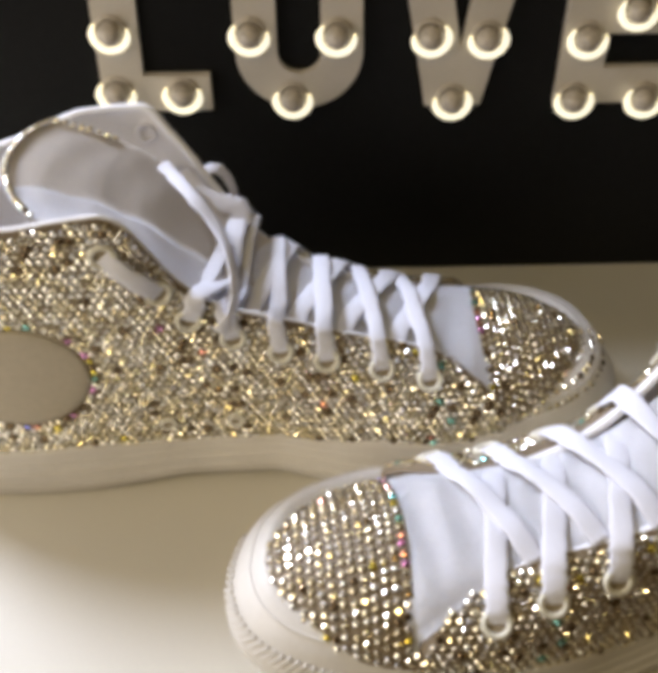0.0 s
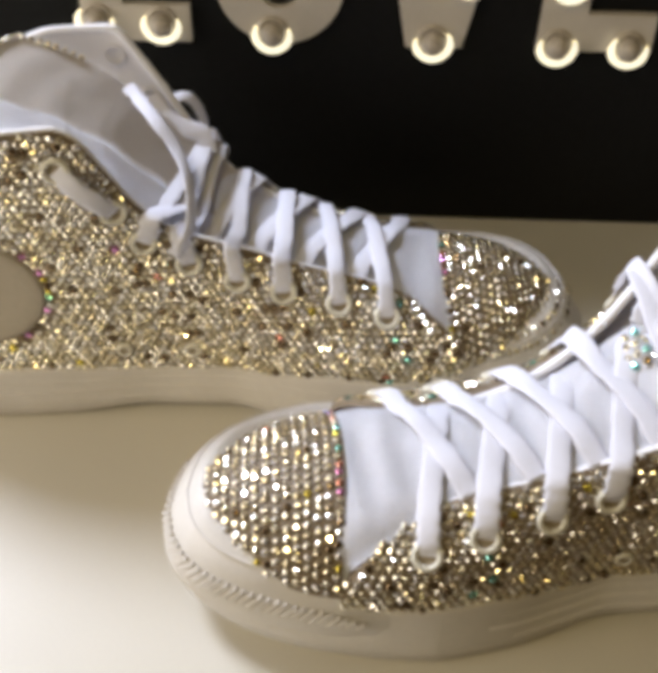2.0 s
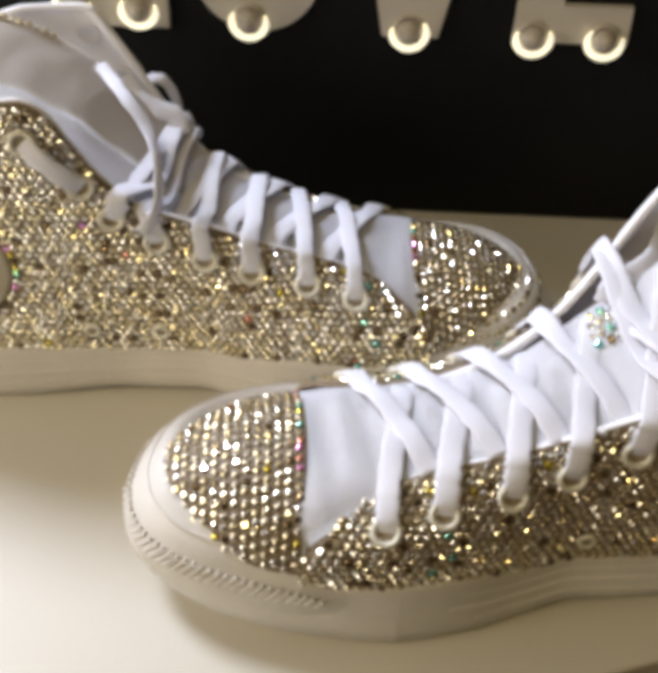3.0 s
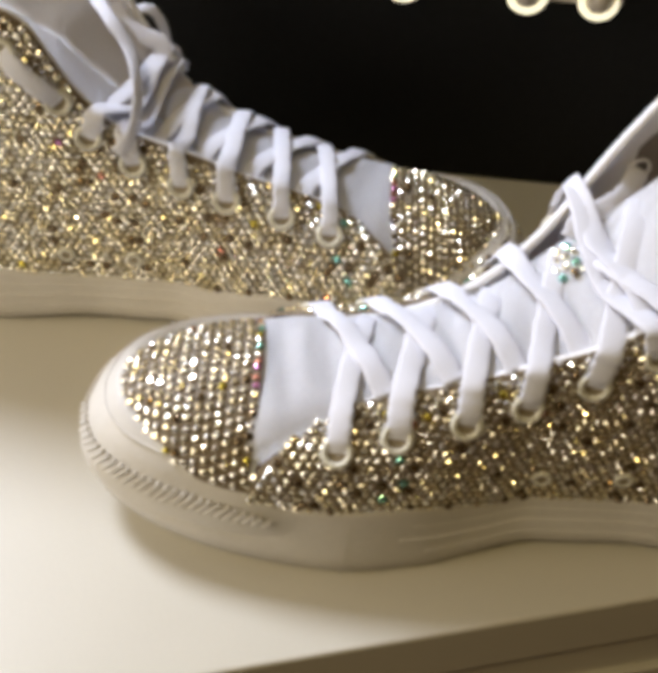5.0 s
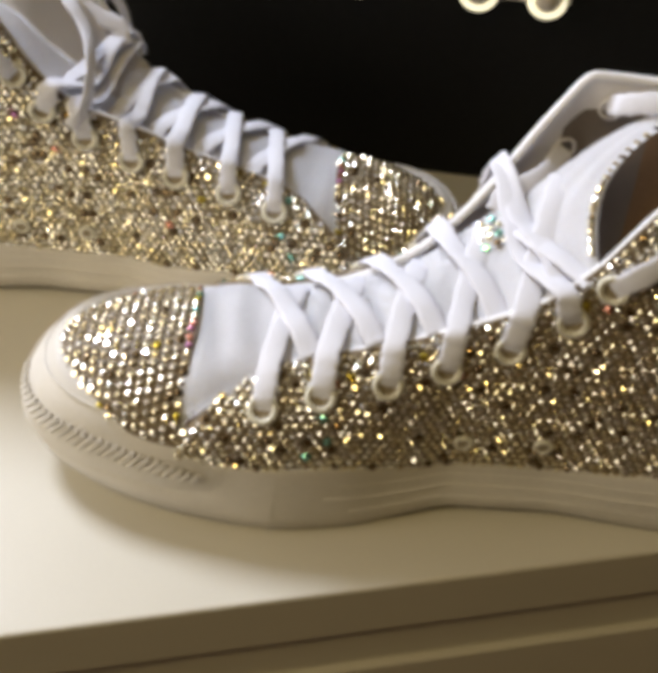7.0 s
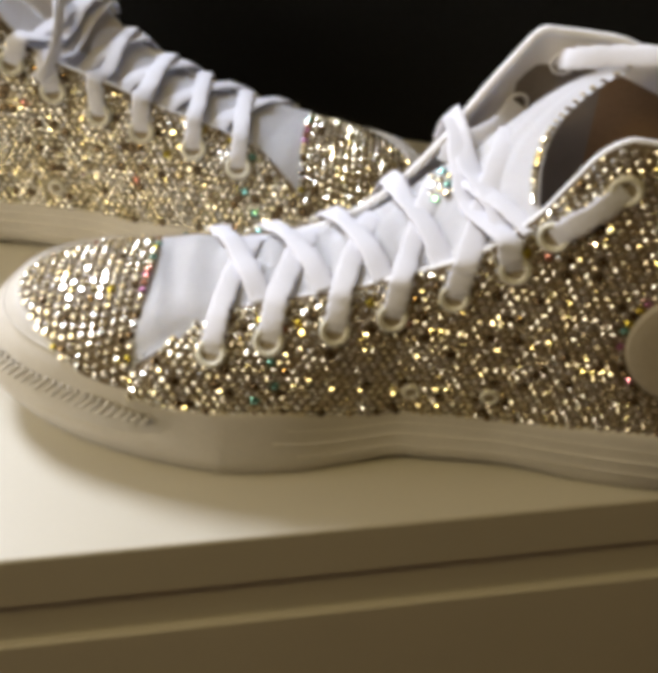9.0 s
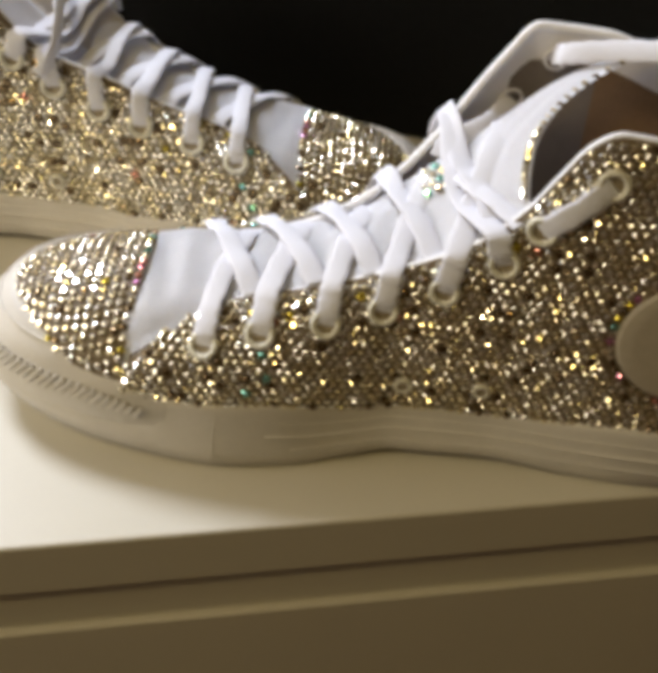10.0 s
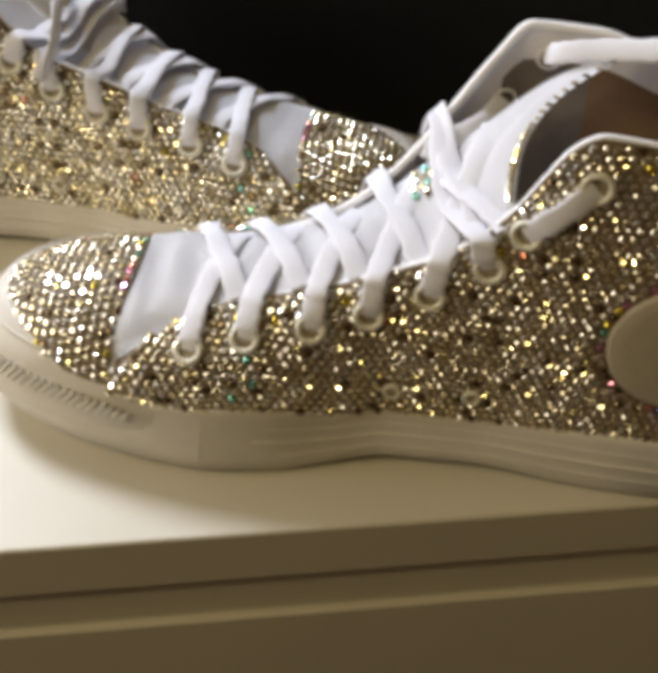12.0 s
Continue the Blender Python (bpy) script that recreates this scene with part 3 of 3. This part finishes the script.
    tu = np.concatenate([np.linspace(0, 0.13, 9), np.linspace(0.16, 1.0, 34)])
    ripple = lambda u, q: 0.0007 * math.sin(u * 420 + q * 2) * (1 - q * q)
    u0 = sh.cap_end - 0.0006
    def cloth(name, fs, qs, material, label=""):
        b = grid([[sh.tongue(u0 + f * (sh.tongue_end(q) - u0), q) + Vector((0, 0, ripple(f * 0.15, q))) for q in qs] for f in fs], False, flip)
        bmesh.ops.solidify(b, geom=b.faces[:], thickness=0.0024)
        return part(name, b, material, A, label)

    if turn > 0:
        cloth("tongue", tu, np.linspace(-1, 1, 25), CANVAS)
    else:
        cut = int(np.searchsorted(tu, 0.50))
        cloth("tongue", tu[:cut + 1], np.linspace(-1, 1, 25), CANVAS)
        cloth("tongue", tu[cut:], np.linspace(-1, -0.12, 11), CANVAS, "white folded edge of the tongue")
        cloth("tongue", tu[cut:], np.linspace(-0.12, 1, 15), TONGUE_SHADE, "upper tongue greyed for the shade of the collar")

    # ankle patch
    pu, pw, pr = PATCH
    rows = []
    for rr, lift in ((0.001, 0.0012), (0.25, 0.0012), (0.5, 0.0012), (0.75, 0.0012), (0.95, 0.0012), (1.0, 0.0008), (1.0, -0.0006)):
        row = []
        for k in range(40):
            a = k * math.tau / 40
            u, w = pu + pr * rr * math.cos(a), pw + pr * 0.98 * rr * math.sin(a)
            s = sh.s_at(-1, u, w)
            row.append(sh.section(-1, u, s) + sh.normal(-1, u, s) * lift)
        rows.append(row)
    part("ankle_patch", grid(rows, True, not flip), LEATHER, A, "blank cream round ankle patch")

    # eyelets, laces
    def spot(side, u, w, lift):
        s = sh.s_at(side, u, w)
        return sh.section(side, u, s) + sh.normal(side, u, s) * lift, sh.normal(side, u, s)

    holes = []
    for side in (-1, 1):
        for u, w in [*zip(OUT_U, OUT_W), (0.1655, 0.1075)] if side > 0 else [*zip(eye_u, eye_w), *STRAP]:
            p, nrm = spot(side, u, w, 0.0010)
            m = Matrix.Translation(p) @ nrm.to_track_quat("Z", "Y").to_matrix().to_4x4()
            ring = part("eyelet", torus(m, 0.0036, 0.0010), RING, A)
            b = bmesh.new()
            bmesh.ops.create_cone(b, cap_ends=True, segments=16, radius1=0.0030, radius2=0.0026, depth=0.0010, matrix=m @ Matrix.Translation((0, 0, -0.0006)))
            part("eyelet_hole", b, HOLE_SHADE, ring, "", False)
            holes.append((p, 0.0043))
            if side > 0 and u > 0.14:
                part("eyelet", torus(m @ Matrix.Translation((0, 0, -0.0046)), 0.0033, 0.0005), LINING, A)
    for k, w in ((0.136 + (1 - front) * 0.08, 0.0275), (0.1595 + (1 - front) * 0.08, 0.0280)):
        p, nrm = spot(-1, k, w, 0.0008)
        m = Matrix.Translation(p) @ nrm.to_track_quat("Z", "Y").to_matrix().to_4x4()
        vent = part("vent_eyelet", torus(m, 0.0022, 0.0008, steps=18), RING, A)
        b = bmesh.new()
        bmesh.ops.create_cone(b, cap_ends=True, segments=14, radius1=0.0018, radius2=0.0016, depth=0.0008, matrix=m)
        part("vent_hole", b, HOLE_SHADE, vent, "", False)
        holes.append((p, 0.0031))

    def lace_run(side, i, j, high, over_u=0.0):
        """From the eyelet i of a side over the tongue, under the other side towards its eyelet j."""
        pts, ups = [], []
        (ua, wa), (ub, wb) = ((eye_u[i], eye_w[i]), (OUT_U[j], OUT_W[j])) if side < 0 else ((OUT_U[i], OUT_W[i]), (eye_u[j], eye_w[j]))
        s0 = sh.s_at(side, ua, wa)
        for s, lift in ((s0, 0.0004), (s0 + (1 - s0) * 0.25, 0.0018), (s0 + (1 - s0) * 0.6, 0.0022), (1.0, 0.0022)):
            u = ua + (ub - ua) * 0.16 * (s - s0) / (1 - s0)
            nn = sh.normal(side, u, s)
            pts.append(sh.section(side, u, s) + nn * lift)
            ups.append(nn)
        if over_u:              # over the far edge as well
            ub = over_u
        for f, up in ((0.32, 0.0020), (0.5, 0.0016), (0.68, 0.0012)) + (() if over_u else ((0.86, -0.0006),)):
            u = ua + (ub - ua) * f
            q = side * (1 - 2 * f) * 1.22
            pts.append(sh.tongue(u, max(-1, min(1, q))) + Vector((0, 0, up + high)))
            ups.append(Vector((0, 0.5 * q, 1)))
        if over_u:
            pts += [sh.section(-side, ub, 1.0) + Vector((0, -side * 0.0004, 0.0024)), sh.section(-side, ub + 0.001, 0.85) + sh.normal(-side, ub, 0.85) * 0.0016]
            ups += [Vector((0, -0.3 * side, 1)), Vector((0, -side, 0.2))]
        part("lace", ribbon(pts, ups, (0.0058 if over_u else 0.0068) + rng.uniform(-0.0005, 0.0005), 0.0013, 64), LACE, A)

    for i in range(5):
        lace_run(-1, i, i + 1, 0.0 if turn > 0 else 0.0016, 0.0 if turn > 0 else (0.079, 0.0945, 0.108, 0.123, 0.132)[i])
        lace_run(1, i, i + 1, 0.0014 if turn > 0 else 0.0)
    # the top crossing: a knot at the outer edge, one end to each upper eyelet
    pa, na = spot(-1, eye_u[5], eye_w[5], 0.0004)
    pb, nb = spot(1, OUT_U[5], OUT_W[5], -0.0036)
    ea = sh.section(-1, eye_u[5] - 0.004, 1.0) + Vector((0, -0.0010, 0.0018))
    over = lambda u: sh.section(1, u, 1.0) + Vector((0, 0.0006, 0.0020))
    back = lambda u: sh.section(1, u, 0.86) + sh.normal(1, u, 0.86) * 0.0016
    up = lambda v, w: Vector((0, v, w))
    lay = lambda u, q, d: sh.tongue(u, q) + Vector((0, 0, d))
    part("lace", ribbon([pa, pa.lerp(ea, 0.5) + na * 0.0018, ea, lay(0.1405, -0.25, 0.0030), lay(0.1375, 0.45, 0.0046), over(0.1355), back(0.1345)],
                        [na, na, up(-0.4, 1), up(-0.1, 1), up(-0.5, 1), up(-0.2, 1), up(1, 0.2)], 0.0066, 0.0013, 64), LACE, A)
    tie = lay(0.1368, 0.98, 0.0048)
    part("lace", ribbon([pb, pb.lerp(tie, 0.35) - nb * 0.0040, pb.lerp(tie, 0.7) - nb * 0.0030, tie, lay(0.1340, 0.80, 0.0030)],
                        [up(-0.8, 0.6), up(-0.8, 0.6), up(-0.75, 0.7), up(-0.7, 0.7), up(-0.7, 0.7)], 0.0064, 0.0013, 60), LACE, A)
    if turn > 0:
        part("lace", ribbon([lay(0.1372, 0.62, 0.0016), lay(0.1390, 0.30, 0.0028), lay(0.1428, -0.10, 0.0034), lay(0.1485, -0.50, 0.0030), lay(0.1560, -0.98, 0.0010)],
                            [up(-0.5, 1), up(-0.4, 1), up(-0.3, 1), up(-0.2, 1), up(-0.2, 1)], 0.0062, 0.0013, 60), LACE, A)
    (pa, na), (pb, nb) = spot(-1, STRAP[0][0], STRAP[0][1], 0.0006), spot(-1, STRAP[1][0], STRAP[1][1], 0.0006)
    part("lace", ribbon([pa, pa.lerp(pb, 0.3) + na * 0.0022, pa.lerp(pb, 0.7) + nb * 0.0022, pb], [na, na, nb, nb], 0.0066, 0.0014, 24), LACE, A, "lace running outside between the top eyelets")

    # crystals: rows that follow the sole, a rim round the patch, the toe cap, the tongue's edge
    pitch, spots, coloured = 0.00280, list(toe_stones), []
    for side in (-1, 1):
        cols = np.arange(0.0475, 0.2735, pitch / 2)
        for ci, u in enumerate(cols):
            ss = np.linspace(0, 1, 40)
            pts = [sh.section(side, u, s) for s in ss]
            arcs = np.concatenate([[0], np.cumsum([(b - a).length for a, b in zip(pts, pts[1:])])])
            d = 0.0036 + (pitch * 0.88 if ci % 2 else 0)
            while d < arcs[-1] - (0.0011 if side < 0 else 0.0065):
                s = float(np.interp(d, arcs, ss))
                uu = u + rng.uniform(-0.0002, 0.0002)
                p, nn = sh.section(side, uu, s), sh.normal(side, uu, s)
                d += pitch * 1.76
                gap = math.hypot(u - pu, p.z - pw)
                if side < 0 and gap < pr + 0.0028:
                    continue
                if any((p - h).length < hr for h, hr in holes):
                    continue
                (coloured if rng.random() < 0.004 else spots).append((stone_pose(p + nn * 0.0003, nn, rng), 0.00130 * rng.uniform(0.92, 1.04)))
    for k in range(52):
        a = k * math.tau / 52
        u, w = pu + (pr + 0.0015) * math.cos(a), pw + (pr + 0.0015) * math.sin(a)
        s = sh.s_at(-1, u, w)
        nn = sh.normal(-1, u, s)
        coloured.append((stone_pose(sh.section(-1, u, s) + nn * 0.0003, nn, rng), 0.00118))
    capped = []
    r = 0
    u = sh.cap_end - 0.0011 - 0.00262 * (13 if turn > 0 else 14)
    while u < sh.cap_end:
        row_u = u
        row = [sh.cap(u, q) for q in np.linspace(-0.985, 0.985, 80)]
        arcs = np.concatenate([[0], np.cumsum([(b - a).length for a, b in zip(row, row[1:])])])
        count = max(int(arcs[-1] / 0.00305), 1)
        for i in range(count + 1 - r % 2):
            q = float(np.interp(arcs[-1] * (i + 0.5 * (r % 2) + rng.uniform(-0.10, 0.10)) / count, arcs, np.linspace(-0.985, 0.985, 80)))
            u = row_u + rng.uniform(-0.00022, 0.00022)
            e = 0.0008
            nn = (sh.cap(u + e, q) - sh.cap(u - e, q)).cross(sh.cap(u, min(q + 0.02, 1)) - sh.cap(u, max(q - 0.02, -1)))
            nn = nn.normalized() if nn.z > 0 else -nn.normalized()
            item = (stone_pose(sh.cap(u, q) + nn * 0.0003, nn, rng, 4.0), 0.00124 * rng.uniform(0.90, 1.06))
            (coloured if row_u > sh.cap_end - 0.0020 else capped).append(item)
        u = row_u + 0.00262
        r += 1
    for k in range(30):
        q = -0.62 + 1.60 * k / 29
        u = sh.tongue_end(q) - 0.0016
        spots.append((stone_pose(sh.tongue(u, q) + Vector((0, 0, 0.0010)), Vector((0.1, 0.3 * q, 1)), rng, 10), 0.00115))
    for k in range(8):
        u = sh.tongue_end(0.97) - 0.0030 - 0.0026 * k
        spots.append((stone_pose(sh.tongue(u, 0.96) + Vector((0, 0, 0.0010)), Vector((0, -0.4, 1)), rng, 10), 0.00115))
    for k in range(16 if turn > 0 else 0):
        u, q = 0.1290 + 0.0024 * (k % 4) + 0.0006 * (k // 4) + rng.uniform(-0.0004, 0.0004), 0.30 + 0.17 * (k // 4)
        coloured.append((stone_pose(sh.tongue(u, q) + Vector((0, 0, 0.0012)), Vector((-0.4, -0.3, 1)), rng, 14), 0.0013))
    # the stones that can be picked apart: first those of the toe cap
    base = crystal_mesh("crystal", [(Matrix.Identity(4), 1.0)])
    base.materials.append(CRYSTAL_ONE)
    for m, rad in capped[:300]:
        ob = new("crystal", base)
        ob.parent = A
        ob.matrix_basis = m @ Matrix.Diagonal((rad, rad, rad, 1))
    for name, items, material, lab in (("crystal_cover", spots + capped[300:], CRYSTAL, "rows of glued gold champagne crystals"), ("rainbow_crystal_trim", coloured, CRYSTAL_AB, "crystals with a rainbow coating")):
        me = crystal_mesh(name, items)
        me.materials.append(material)
        ob = new(name, me)
        ob.parent = A
        tagged(ob, lab, "", "", "stuff")
    return top, sh


NEAR = pose(-0.0230, 0.0190, 0.0, 0, 0, 5.0)
FAR = pose(0.1120, 0.1190, 0.0, 0, 0, 3.0)
near, near_shape = sneaker(1, 1.078, (0.1575, 0.205, 5.0, 0.0, 0.0), NEAR, "white high-top sneaker covered in gold crystals, toe towards the lamp", 11)
far, far_shape = sneaker(-1, 0.935, (0.2085, 0.2085, 1.0, 0.1, 0.0170), FAR, "white high-top sneaker covered in gold crystals, standing before the sign", 12)


def world_lace(shoe, m, pts, ups, width=0.0070, label=""):
    inv = m.inverted()
    part("lace", ribbon([inv @ Vector(p) for p in pts], [inv.to_3x3() @ Vector(u) for u in ups], width, 0.0014, 60), LACE, shoe, label)


# loose laces at the ankles
world_lace(far, FAR, [(-0.0445, 0.1345, 0.1030), (-0.0412, 0.1304, 0.1021), (-0.0332, 0.1188, 0.1003), (-0.0255, 0.1110, 0.0940), (-0.0205, 0.0985, 0.0885), (-0.0198, 0.0918, 0.0812), (-0.0217, 0.0885, 0.0752), (-0.0256, 0.0870, 0.0705)],
           [(0.3, -0.7, 0.6), (0.3, -0.7, 0.6), (0.4, -0.6, 0.7), (0.6, -0.5, 0.6), (0.9, -0.5, 0.3), (0.9, -0.5, 0.2), (0.8, -0.7, 0.2), (0.2, -1, 0.3)], 0.0046, "loose lace end hanging over the side")
world_lace(far, FAR, [(-0.0347, 0.150, 0.0873), (-0.0317, 0.152, 0.0890), (-0.0273, 0.153, 0.0876), (-0.0236, 0.153, 0.0798), (-0.0240, 0.151, 0.0727), (-0.0275, 0.146, 0.0712), (-0.0291, 0.136, 0.0740)],
           [(-0.3, -0.5, 1), (-0.1, -0.3, 1), (0.7, -0.4, 0.7), (1, -0.4, 0.2), (0.9, -0.4, 0), (0.6, -0.6, 0.4), (0.3, -0.5, 1)], 0.0046, "lace loop of a loose bow")
world_lace(far, FAR, [(-0.0277, 0.148, 0.0720), (-0.0240, 0.152, 0.0715), (-0.0212, 0.154, 0.0728), (-0.0200, 0.153, 0.0690), (-0.0235, 0.149, 0.0680)],
           [(-0.2, -0.6, 0.8), (-0.2, -0.6, 0.8), (0.5, -0.6, 0.5), (0.5, -0.7, -0.2), (0.2, -0.9, 0)], 0.0045, "lace tail beside the bow")
world_lace(near, NEAR, [(0.1430, 0.0700, 0.1090), (0.1448, 0.0650, 0.1116), (0.1493, 0.0620, 0.1141), (0.1571, 0.0590, 0.1170), (0.1657, 0.0550, 0.1200), (0.1741, 0.0510, 0.1224), (0.184, 0.046, 0.122)], [(-0.2, -0.9, 0.5)] * 7, 0.0062, "lace threaded inside the open collar")
